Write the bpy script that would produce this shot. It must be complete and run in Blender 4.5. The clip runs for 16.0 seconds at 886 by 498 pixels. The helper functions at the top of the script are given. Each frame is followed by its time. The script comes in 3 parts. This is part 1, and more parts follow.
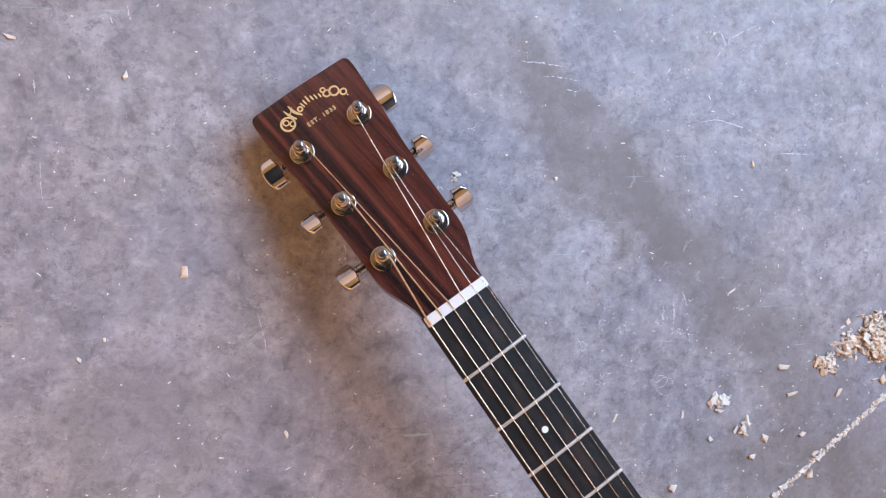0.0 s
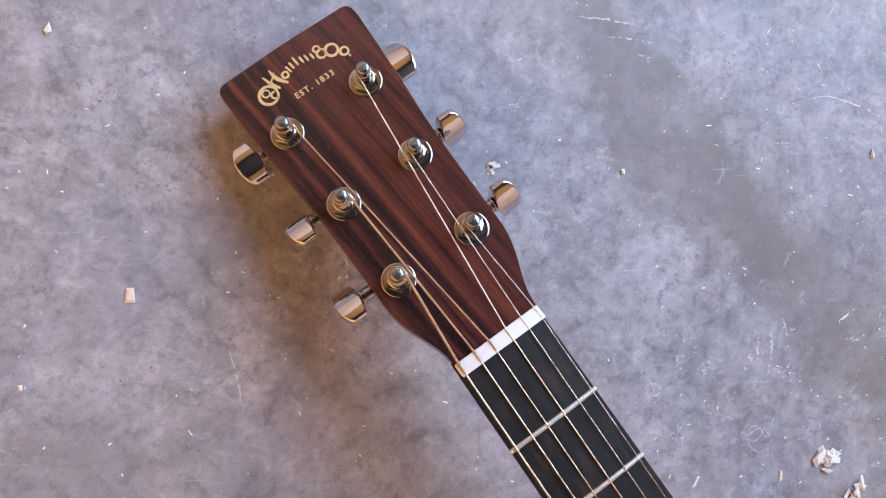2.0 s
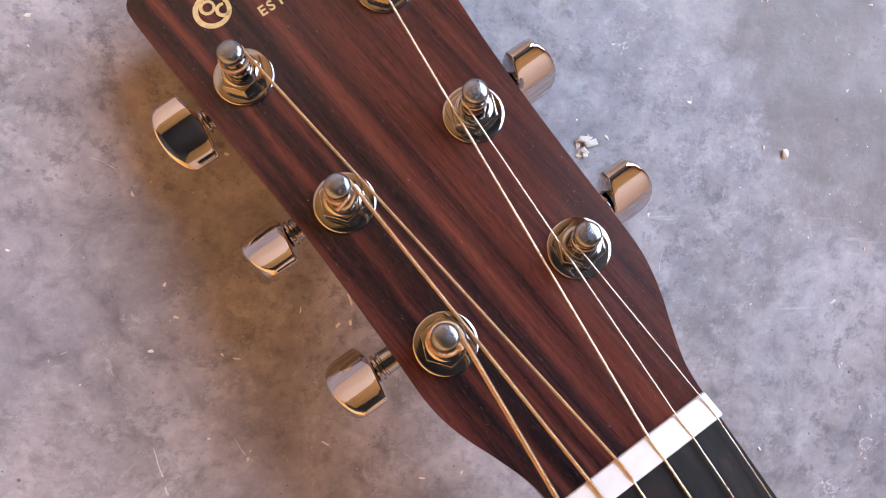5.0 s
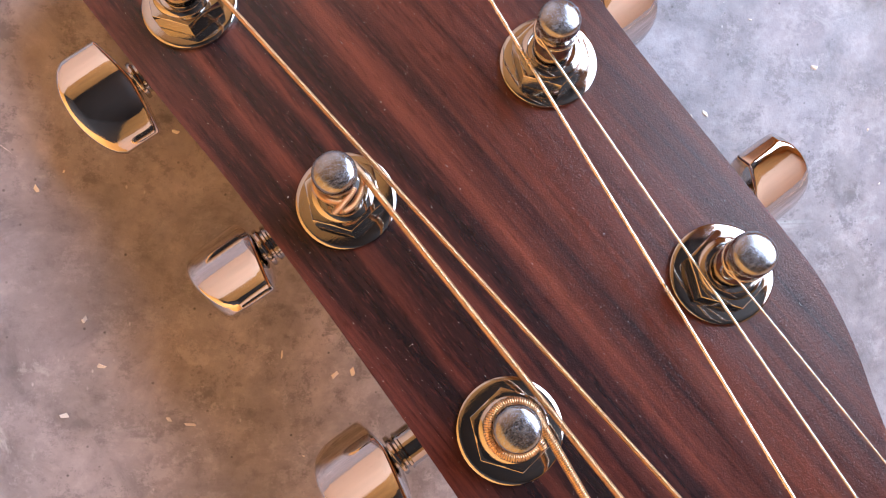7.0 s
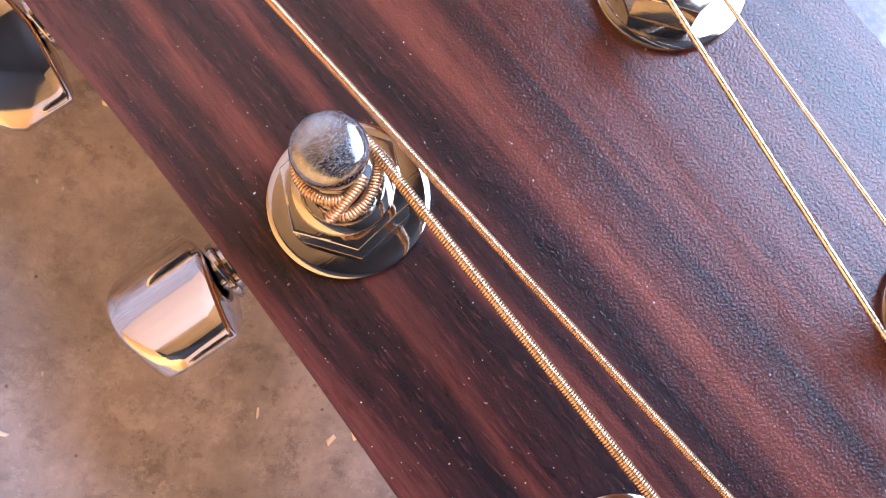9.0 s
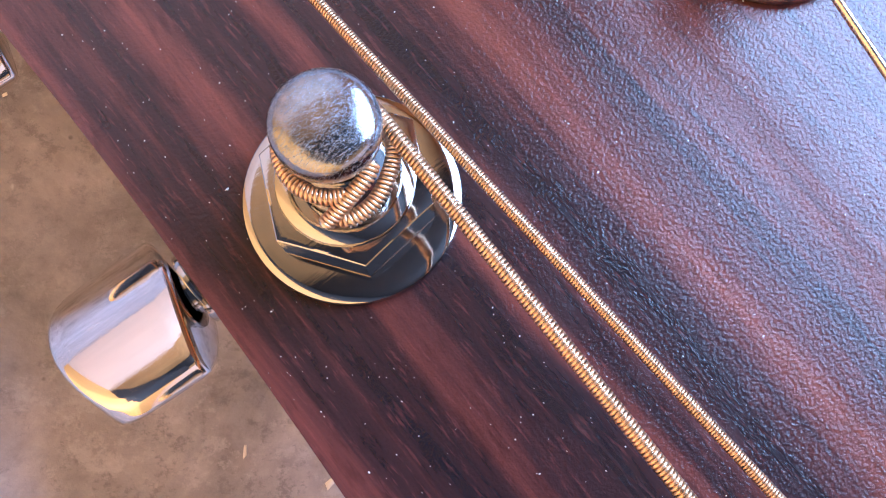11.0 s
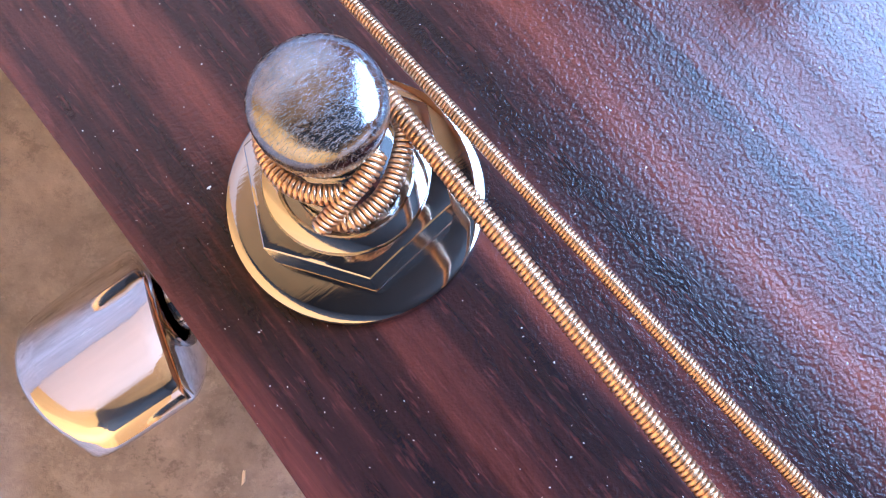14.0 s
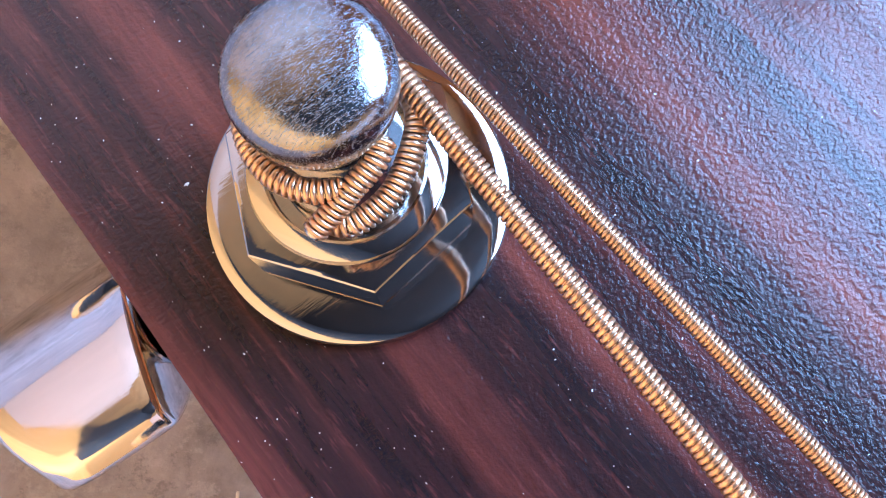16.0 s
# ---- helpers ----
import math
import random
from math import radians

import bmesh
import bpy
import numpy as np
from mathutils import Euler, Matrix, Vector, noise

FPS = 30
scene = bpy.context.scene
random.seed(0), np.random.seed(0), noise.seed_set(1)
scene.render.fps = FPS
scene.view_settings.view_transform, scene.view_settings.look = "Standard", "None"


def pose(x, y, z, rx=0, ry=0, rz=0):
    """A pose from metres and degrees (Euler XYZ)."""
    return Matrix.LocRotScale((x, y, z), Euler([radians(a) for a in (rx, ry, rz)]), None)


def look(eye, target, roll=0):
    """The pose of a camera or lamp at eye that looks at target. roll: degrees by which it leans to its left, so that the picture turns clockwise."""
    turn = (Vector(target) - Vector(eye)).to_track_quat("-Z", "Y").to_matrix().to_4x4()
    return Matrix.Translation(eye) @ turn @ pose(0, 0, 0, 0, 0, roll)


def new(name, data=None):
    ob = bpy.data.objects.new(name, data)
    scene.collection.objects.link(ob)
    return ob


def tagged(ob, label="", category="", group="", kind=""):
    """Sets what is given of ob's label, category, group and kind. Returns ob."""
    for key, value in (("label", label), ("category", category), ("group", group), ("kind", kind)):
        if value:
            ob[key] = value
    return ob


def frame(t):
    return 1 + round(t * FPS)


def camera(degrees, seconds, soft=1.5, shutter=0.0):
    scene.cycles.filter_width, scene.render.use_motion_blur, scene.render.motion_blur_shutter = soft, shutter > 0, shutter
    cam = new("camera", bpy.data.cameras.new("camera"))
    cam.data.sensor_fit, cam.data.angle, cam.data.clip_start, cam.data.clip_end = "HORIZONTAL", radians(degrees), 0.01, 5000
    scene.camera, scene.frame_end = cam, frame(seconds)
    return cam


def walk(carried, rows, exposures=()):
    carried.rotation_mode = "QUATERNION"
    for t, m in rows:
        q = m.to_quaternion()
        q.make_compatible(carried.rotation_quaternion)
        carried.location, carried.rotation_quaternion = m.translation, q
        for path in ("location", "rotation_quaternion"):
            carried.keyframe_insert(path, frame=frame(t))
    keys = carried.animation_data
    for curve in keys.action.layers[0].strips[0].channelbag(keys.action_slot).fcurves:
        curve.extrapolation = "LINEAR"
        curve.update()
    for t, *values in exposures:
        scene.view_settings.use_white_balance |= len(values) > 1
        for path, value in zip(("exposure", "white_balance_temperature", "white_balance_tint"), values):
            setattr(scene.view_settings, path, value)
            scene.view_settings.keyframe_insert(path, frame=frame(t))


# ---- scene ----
cam = camera(55.57, 16.0, soft=1.08)
ROWS = [
    (0.0, -0.06892, 0.00470, 0.55584, -3.651, -14.514, 0.000),
    (0.5, -0.06274, 0.00462, 0.51970, -3.674, -14.379, 0.017),
    (1.0, -0.05705, 0.00455, 0.48422, -3.704, -14.248, 0.042),
    (1.5, -0.05170, 0.00431, 0.45035, -3.737, -14.128, 0.074),
    (2.0, -0.04701, 0.00415, 0.41787, -3.768, -14.015, 0.112),
    (2.5, -0.04263, 0.00388, 0.38721, -3.788, -13.914, 0.136),
    (3.0, -0.03852, 0.00348, 0.35831, -3.792, -13.829, 0.149),
    (3.5, -0.03469, 0.00304, 0.33033, -3.781, -13.765, 0.145),
    (4.0, -0.03113, 0.00257, 0.30236, -3.763, -13.718, 0.134),
    (6.5, -0.01841, 0.00027, 0.19547, -3.504, -13.840, 0.320),
    (7.0, -0.01647, 0.00009, 0.17896, -3.474, -13.886, 0.335),
    (7.5, -0.01472, -0.00007, 0.16424, -3.441, -13.934, 0.341),
    (8.0, -0.01310, -0.00024, 0.15066, -3.397, -13.989, 0.338),
    (8.5, -0.01183, -0.00033, 0.13977, -3.348, -14.045, 0.332),
    (9.0, -0.01070, -0.00040, 0.13015, -3.306, -14.088, 0.341),
    (9.5, -0.00991, -0.00043, 0.12297, -3.271, -14.110, 0.368),
    (10.0, -0.00921, -0.00055, 0.11726, -3.233, -14.109, 0.398),
    (12.5, -0.00708, -0.00099, 0.10667, -2.702, -13.238, 0.363),
    (13.0, -0.00681, -0.00103, 0.10503, -2.651, -13.134, 0.377),
    (13.5, -0.00655, -0.00109, 0.10347, -2.607, -13.041, 0.391),
    (14.0, -0.00631, -0.00112, 0.10187, -2.569, -12.960, 0.399),
    (14.5, -0.00603, -0.00116, 0.09993, -2.536, -12.894, 0.404),
    (15.0, -0.00578, -0.00117, 0.09805, -2.508, -12.844, 0.411),
    (15.5, -0.00558, -0.00117, 0.09629, -2.482, -12.807, 0.416),
    (16.0, -0.00539, -0.00117, 0.09464, -2.457, -12.777, 0.417),
]
walk(cam, [(t, pose(*p)) for t, *p in ROWS], exposures=[(0.0, -0.42, 5650, 4), (4.0, -0.34, 5900, 7), (6.5, -0.08, 6350, 11), (9.5, 0.60, 4950, 9), (12.5, 0.66, 4450, 5), (16.0, 0.57, 4300, 4)])

# ---- light ----
AZ = 41.0                      # the way from the guitar to the window wall, degrees from +x
world = bpy.data.worlds.new("sky")
scene.world = world
world.use_nodes = True
wn = world.node_tree.nodes
sky = wn.new("ShaderNodeTexSky")
sky.sky_type, sky.sun_disc = "NISHITA", False
SUN_UP = 22.0                  # degrees over the horizon
sky.sun_elevation, sky.sun_rotation = radians(SUN_UP), radians(90 - AZ)
world.node_tree.links.new(sky.outputs[0], wn["Background"].inputs[0])
wn["Background"].inputs[1].default_value = 0.06

ROOM = pose(0, 0, 0, 0, 0, AZ)  # room axes: +x towards the window wall
# the window in the north wall: y from, y to, z from, z to
WIN_X, WIN = 1.25, (-0.90, 1.0, 0.72, 2.42)
wy, wz = (WIN[0] + WIN[1]) / 2, (WIN[2] + WIN[3]) / 2
lamp = new("window_daylight", bpy.data.lights.new("window_daylight", "AREA"))
lamp.data.shape, lamp.data.size, lamp.data.size_y = "RECTANGLE", WIN[1] - WIN[0], WIN[3] - WIN[2]
lamp.data.energy, lamp.data.color = 128, (0.67, 0.80, 1.0)
lamp.matrix_world = ROOM @ look((WIN_X + 0.05, wy, wz), (WIN_X - 1, wy, wz))
# low sun added for warm fill, not a seen source: it comes through the window, passes over the guitar and bounces off
# the orange boards behind it
bounce_sun = new("bounce_sun", bpy.data.lights.new("bounce_sun", "SUN"))
bounce_sun.data.energy, bounce_sun.data.angle, bounce_sun.data.color = 2.9, radians(0.5), (1.0, 0.86, 0.66)
bounce_sun.matrix_world = ROOM @ look((3, 0, 3 * math.tan(radians(SUN_UP))), (0, 0, 0))


# ---- materials ----
class Mat:
    """A node material with short calls."""
    def __init__(self, name, rough=0.5, metal=0.0, colour=(0.5, 0.5, 0.5)):
        self.m = bpy.data.materials.new(name)
        self.m.use_nodes = True
        self.t = self.m.node_tree
        self.b = self.t.nodes["Principled BSDF"]
        self.set("Roughness", rough), self.set("Metallic", metal), self.set("Base Color", (*colour, 1))
        self.co = self.n("ShaderNodeTexCoord").outputs["Object"]

    def set(self, key, v):
        if hasattr(v, "is_linked"):
            self.t.links.new(v, self.b.inputs[key])
        else:
            self.b.inputs[key].default_value = v

    def n(self, kind, **values):
        node = self.t.nodes.new(kind)
        for k, v in values.items():
            if k in node.inputs:
                self.put(node.inputs[k], v)
        return node

    def put(self, socket, v):
        if hasattr(v, "is_linked"):
            self.t.links.new(v, socket)
        else:
            socket.default_value = v

    def scaled(self, s, rot=(0, 0, 0), loc=(0, 0, 0), co=None):
        node = self.n("ShaderNodeMapping", Scale=s, Rotation=[radians(a) for a in rot], Location=loc)
        self.t.links.new(co or self.co, node.inputs["Vector"])
        return node.outputs[0]

    def noise(self, scale, detail=4, rough=0.55, co=None, dist=0.0):
        node = self.n("ShaderNodeTexNoise", Scale=scale, Detail=detail, Roughness=rough, Distortion=dist)
        self.t.links.new(co or self.co, node.inputs["Vector"])
        return node.outputs["Fac"]

    def cells(self, scale, co=None, feature="F1", random=1.0):
        node = self.n("ShaderNodeTexVoronoi", Scale=scale, Randomness=random)
        node.feature = feature
        self.t.links.new(co or self.co, node.inputs["Vector"])
        return node.outputs["Distance"]

    def ramp(self, v, *stops):
        node = self.n("ShaderNodeValToRGB")
        self.t.links.new(v, node.inputs[0])
        e = node.color_ramp.elements
        while len(e) < len(stops):
            e.new(0.5)
        for el, (p, c) in zip(e, stops):
            el.position, el.color = p, (c, c, c, 1) if isinstance(c, (int, float)) else (*c, 1)
        return node.outputs[0]

    def mix(self, f, a, b, kind="MIX"):
        node = self.n("ShaderNodeMix")
        node.data_type, node.blend_type = "RGBA", kind
        for i, v in ((0, f), (6, a), (7, b)):
            if isinstance(v, tuple):
                v = (*v, 1)
            self.put(node.inputs[i], v)
        return node.outputs[2]

    def math(self, op, a, b=0.0, c=0.0):
        node = self.n("ShaderNodeMath")
        node.operation = op
        for i, v in enumerate((a, b, c)):
            self.put(node.inputs[i], v)
        return node.outputs[0]

    def bump(self, height, dist, strength=1.0, normal=None):
        node = self.n("ShaderNodeBump", Strength=strength, Distance=dist, Height=height)
        if normal is not None:
            self.t.links.new(normal, node.inputs["Normal"])
        self.t.links.new(node.outputs[0], self.b.inputs["Normal"])
        return node.outputs[0]


STAINS = (((0.190, 0.026), 50, (0.125, 0.034), 0.66, 0.85, (0.178, 0.148, 0.145)),
          ((0.300, -0.070), 46, (0.170, 0.050), 0.40, 0.75, (0.195, 0.168, 0.160)),
          ((0.400, -0.225), 20, (0.150, 0.080), 0.40, 0.80, (0.175, 0.150, 0.142)),
          ((-0.120, -0.140), 10, (0.090, 0.050), 0.30, 0.50, (0.205, 0.190, 0.205)),
          ((0.200, 0.145), 0, (0.060, 0.030), 0.30, 0.50, (0.200, 0.185, 0.200)))


def concrete():
    k = Mat("polished_concrete", 0.5)
    big = k.ramp(k.noise(8, 8, 0.66), (0.32, (0.244, 0.232, 0.266)), (0.44, (0.306, 0.286, 0.322)), (0.54, (0.322, 0.292, 0.306)), (0.68, (0.400, 0.376, 0.412)))
    mid = k.ramp(k.noise(30, 7, 0.68, dist=0.6), (0.30, 0.72), (0.5, 1.0), (0.70, 1.24))
    c = k.mix(1.0, big, mid, "MULTIPLY")
    blot = k.ramp(k.noise(80, 6, 0.66, dist=0.5), (0.34, 0.70), (0.46, 0.96), (0.56, 1.04), (0.68, 1.26))
    c = k.mix(1.0, c, blot, "MULTIPLY")
    fine = k.ramp(k.noise(260, 6, 0.72), (0.30, 0.74), (0.42, 0.96), (0.60, 1.05), (0.72, 1.24))
    c = k.mix(1.0, c, fine, "MULTIPLY")
    dark = k.ramp(k.noise(140, 8, 0.80), (0.525, 0.0), (0.59, 0.62))
    dark = k.math("MULTIPLY", dark, k.ramp(k.noise(14, 3), (0.40, 0.25), (0.58, 1.0)))
    c = k.mix(dark, c, (0.150, 0.138, 0.150))
    pale = k.ramp(k.noise(100, 8, 0.82), (0.535, 0.0), (0.60, 0.52))
    pale = k.math("MULTIPLY", pale, k.ramp(k.noise(11, 3), (0.42, 0.2), (0.58, 1.0)))
    c = k.mix(pale, c, (0.50, 0.47, 0.51))
    # old brownish stains with ragged outlines: one long, two faint ones further along it
    wob = k.n("ShaderNodeTexNoise", Scale=21.0, Detail=6.0, Roughness=0.66)
    k.t.links.new(k.co, wob.inputs["Vector"])
    shift = k.n("ShaderNodeVectorMath")
    shift.operation = "MULTIPLY_ADD"
    k.put(shift.inputs[0], wob.outputs["Color"]), k.put(shift.inputs[1], (0.085, 0.085, 0)), k.put(shift.inputs[2], k.co)
    patchy = k.ramp(k.noise(24, 6, 0.62), (0.32, 0.45), (0.60, 1.0))
    for (x, y), turn, (lx, ly), edge, amount, tone in STAINS:
        at = k.scaled((1, 1, 1), loc=(-x - 0.0425, -y - 0.0425, 0), co=shift.outputs[0])
        at = k.scaled((1, 1, 1), (0, 0, turn), co=at)
        ln = k.n("ShaderNodeVectorMath")
        ln.operation = "LENGTH"
        k.put(ln.inputs[0], k.scaled((1 / lx, 1 / ly, 0), co=at))
        mask = k.ramp(ln.outputs["Value"], (edge, amount), (1.0, 0.0))
        c = k.mix(k.math("MULTIPLY", mask, patchy), c, tone)
    # pale scuffs and hair scratches
    sc = k.ramp(k.noise(9, 3, 0.5, co=k.scaled((1.2, 16, 1), (0, 0, 24)), dist=1.4), (0.67, 0.0), (0.72, 1.0))
    sc = k.math("MULTIPLY", sc, k.ramp(k.noise(16, 2), (0.5, 0.0), (0.62, 0.55)))
    c = k.mix(sc, c, (0.52, 0.53, 0.55))
    sc2 = k.ramp(k.noise(38, 5, 0.75, dist=2.0), (0.62, 0.0), (0.72, 0.6))
    c = k.mix(sc2, c, (0.50, 0.51, 0.53))
    pit = k.ramp(k.cells(95), (0.03, 1.0), (0.07, 0.0))
    pit = k.math("MULTIPLY", pit, k.ramp(k.noise(30, 1), (0.56, 0.0), (0.6, 0.8)))
    c = k.mix(pit, c, (0.07, 0.068, 0.07))
    pock = k.ramp(k.cells(330), (0.05, 0.85), (0.12, 0.0))
    pock = k.math("MULTIPLY", pock, k.ramp(k.noise(120, 2), (0.52, 0.0), (0.58, 1.0)))
    c = k.mix(pock, c, (0.085, 0.078, 0.082))
    fleck = k.ramp(k.cells(420, co=k.scaled((1, 0.5, 1), (0, 0, 30))), (0.05, 0.9), (0.11, 0.0))
    fleck = k.math("MULTIPLY", fleck, k.ramp(k.noise(70, 3), (0.54, 0.0), (0.62, 1.0)))
    c = k.mix(fleck, c, (0.56, 0.54, 0.57))
    k.set("Base Color", c)
    k.set("Roughness", k.ramp(k.noise(60, 5), (0.3, 0.36), (0.7, 0.58)))
    k.bump(k.noise(300, 5, 0.7), 0.0004, 0.35)
    return k.m


def rosewood():
    """Dark red-brown striped laminate with a pebbled satin skin."""
    k = Mat("striped_rosewood_laminate", 0.3)
    grain = k.scaled((1, 1, 1), (0, 0, -4))     # the figure runs a little askew to the headstock
    run = k.scaled((1, 0.030, 1), loc=(0.013, 0, 0), co=grain)
    wav = k.scaled((1, 0.030, 1), co=grain)
    a = k.noise(170, 5, 0.62, co=run, dist=0.25)
    b = k.noise(640, 6, 0.70, co=wav, dist=0.4)
    sep = k.n("ShaderNodeSeparateXYZ")
    k.t.links.new(grain, sep.inputs[0])
    # broad bands across the board: dark heart stripes between redder ones, wandering by a millimetre
    drift = k.math("MULTIPLY_ADD", k.noise(90, 3, 0.6, co=k.scaled((1, 0.25, 1), co=grain)), 0.005, -0.0025)
    across = k.math("MULTIPLY_ADD", k.math("ADD", sep.outputs[0], drift), 12.5, 0.5)
    bands = k.ramp(across, *[((u + 40) / 80, v) for u, v in (
        (-38, 0.52), (-31, 0.56), (-28, 0.34), (-25, 0.29), (-22.5, 0.60), (-20, 0.35), (-17, 0.29), (-15.3, 0.58), (-13.2, 0.34), (-11, 0.50),
        (-8.5, 0.32), (-5.5, 0.48), (-3, 0.57), (0, 0.50), (2.5, 0.46), (5, 0.55), (9, 0.48), (15, 0.54), (20, 0.47), (28, 0.52), (36, 0.48))])
    v = k.math("ADD", k.math("MULTIPLY_ADD", a, 0.27, 0.065), k.math("ADD", k.math("MULTIPLY", b, 0.19), k.math("MULTIPLY", bands, 0.42)))
    c = k.ramp(v, (0.40, (0.010, 0.007, 0.009)), (0.465, (0.032, 0.013, 0.013)), (0.53, (0.098, 0.028, 0.021)), (0.64, (0.20, 0.058, 0.034)))
    dash = k.ramp(k.noise(2800, 4, 0.65, co=k.scaled((1, 0.13, 1), co=grain)), (0.56, 0.0), (0.68, 0.36))
    c = k.mix(dash, c, (0.15, 0.045, 0.038))
    pores = k.ramp(k.noise(1500, 3, 0.6, co=k.scaled((1, 0.16, 1))), (0.34, 0.72), (0.48, 1.0))
    c = k.mix(1.0, c, pores, "MULTIPLY")
    k.set("Base Color", c)
    k.set("Roughness", k.ramp(k.noise(900, 2), (0.3, 0.13), (0.7, 0.20)))
    k.set("Specular IOR Level", 0.46)
    h = k.noise(3500, 3, 0.55)
    k.bump(h, 0.00015, 0.36)
    return k.m


def chrome(name="chrome", rough=0.05, tone=(0.45, 0.425, 0.41), scratch=0.25):
    k = Mat(name, rough, 1.0, tone)
    k.set("Roughness", k.ramp(k.noise(700, 4), (0.35, rough), (0.75, rough + 0.08)))
    k.bump(k.noise(500, 3, co=k.scaled((1, 8, 1))), 0.00002, scratch)
    return k.m


def worn_chrome():
    """Post caps: fine turning rings and hairline scratches."""
    k = Mat("scratched_chrome", 0.10, 1.0, (0.50, 0.505, 0.52))
    ln = k.n("ShaderNodeVectorMath")
    ln.operation = "LENGTH"
    flat = k.scaled((1, 1, 0))
    k.t.links.new(flat, ln.inputs[0])
    ring = k.n("ShaderNodeTexNoise", Scale=5200.0, Detail=3.0)
    ring.noise_dimensions = "1D"
    k.t.links.new(ln.outputs["Value"], ring.inputs["W"])
    lines = k.noise(2600, 3, 0.6, co=k.scaled((1, 6, 1), (0, 0, 25)), dist=2.5)
    other = k.noise(2200, 3, 0.6, co=k.scaled((1, 6, 1), (0, 0, -50)), dist=2.0)
    speck = k.noise(6500, 3, 0.65)
    nick = k.math("MAXIMUM", k.ramp(lines, (0.60, 0.0), (0.63, 1.0)), k.ramp(other, (0.62, 0.0), (0.65, 1.0)))
    k.set("Roughness", k.math("MULTIPLY_ADD", nick, 0.30, k.ramp(speck, (0.45, 0.06), (0.62, 0.22))))
    # slate base darkened in place of a dark reflection from above the cap
    k.set("Base Color", k.ramp(k.noise(1500, 5, 0.7), (0.3, (0.23, 0.235, 0.255)), (0.7, (0.38, 0.385, 0.405))))
    n1 = k.bump(ring.outputs["Fac"], 0.00003, 0.14)
    n2 = k.bump(speck, 0.00003, 0.40, n1)
    k.bump(nick, 0.00002, 0.45, n2)
    return k.m


def metal(name, tone, rough, grain=900.0):
    k = Mat(name, rough, 1.0, tone)
    d = k.ramp(k.noise(grain, 4), (0.3, tuple(v * 0.78 for v in tone)), (0.7, tone))
    k.set("Base Color", d)
    k.set("Roughness", k.ramp(k.noise(grain * 2, 3), (0.3, rough * 0.8), (0.7, rough * 1.3)))
    return k.m


def plain(name, tone, rough, var=0.12, scale=300.0, bump=0.00005):
    k = Mat(name, rough)
    lo, hi = tuple(v * (1 - var) for v in tone), tuple(min(v * (1 + var), 0.95) for v in tone)
    k.set("Base Color", k.ramp(k.noise(scale, 5), (0.3, lo), (0.7, hi)))
    k.bump(k.noise(scale * 4, 3), bump, 0.4)
    return k.m


def ebony():
    k = Mat("dark_fretboard", 0.36)
    v = k.noise(260, 5, 0.6, co=k.scaled((1, 0.06, 1)), dist=0.3)
    spots = k.noise(70, 2, 0.5, co=k.scaled((1, 0.5, 1)))
    c = k.ramp(v, (0.35, (0.006, 0.006, 0.007)), (0.55, (0.012, 0.011, 0.012)), (0.75, (0.034, 0.024, 0.021)))
    c = k.mix(k.ramp(spots, (0.58, 0.0), (0.68, 0.5)), c, (0.045, 0.026, 0.020))
    k.set("Base Color", c)
    k.set("Roughness", k.ramp(k.noise(500, 3), (0.3, 0.46), (0.7, 0.60)))
    k.set("Specular IOR Level", 0.35)
    k.bump(k.noise(1800, 3, co=k.scaled((1, 0.2, 1))), 0.00006, 0.5)
    return k.m


# orange boards of an unseen wall, added to bounce warm fill
def bounce_boards():
    k = Mat("warm_bounce_boards", 0.55)
    v = k.noise(3, 5, 0.6, co=k.scaled((9, 9, 0.5)))
    k.set("Base Color", k.ramp(v, (0.3, (0.74, 0.32, 0.06)), (0.7, (0.83, 0.39, 0.09))))
    k.bump(v, 0.004, 0.3)
    return k.m


CONCRETE, WOOD, CHROME, CAP = concrete(), rosewood(), chrome(), worn_chrome()
KNOB = chrome("chrome_knob", 0.03, (0.70, 0.66, 0.64), 0.12)
BRONZE = metal("bronze_winding", (0.80, 0.53, 0.31), 0.33)
CORE = metal("string_core", (0.82, 0.72, 0.60), 0.25)
STEEL = metal("plain_steel", (0.74, 0.70, 0.64), 0.22)
FRET = metal("nickel_fret", (0.92, 0.89, 0.85), 0.45)
BONE, EBONY = plain("white_nut", (0.80, 0.79, 0.80), 0.4, 0.05), ebony()
GOLD = plain("gold_decal", (0.66, 0.46, 0.21), 0.42, 0.18, 900.0)
PEARL = plain("white_dot", (0.82, 0.80, 0.76), 0.3, 0.06)
NECK = plain("dark_neck_wood", (0.055, 0.022, 0.016), 0.45, 0.3, 90.0)
BACK_BOUNCE = plain("orange_brown_bounce", (0.46, 0.19, 0.055), 0.45, 0.25, 90.0)
CHIP = plain("pale_wood_chip", (0.78, 0.66, 0.55), 0.75, 0.22, 160.0, 0.0003)
CHIP2 = plain("white_chip", (0.80, 0.73, 0.66), 0.7, 0.12, 200.0, 0.0003)
SCUFF = plain("pale_scuff", (0.60, 0.56, 0.58), 0.6, 0.25, 400.0)
DUST = plain("dust", (0.62, 0.60, 0.58), 0.8, 0.1)
# tints of unseen walls, set by their bounce and their reflection in the chrome
BOUNCE, PEACH_BOUNCE = bounce_boards(), plain("peach_bounce", (0.84, 0.60, 0.43), 0.8, 0.05, 4.0, 0.002)
CREAM_BOUNCE = plain("cream_bounce", (0.84, 0.58, 0.41), 0.6, 0.05, 4.0, 0.001)
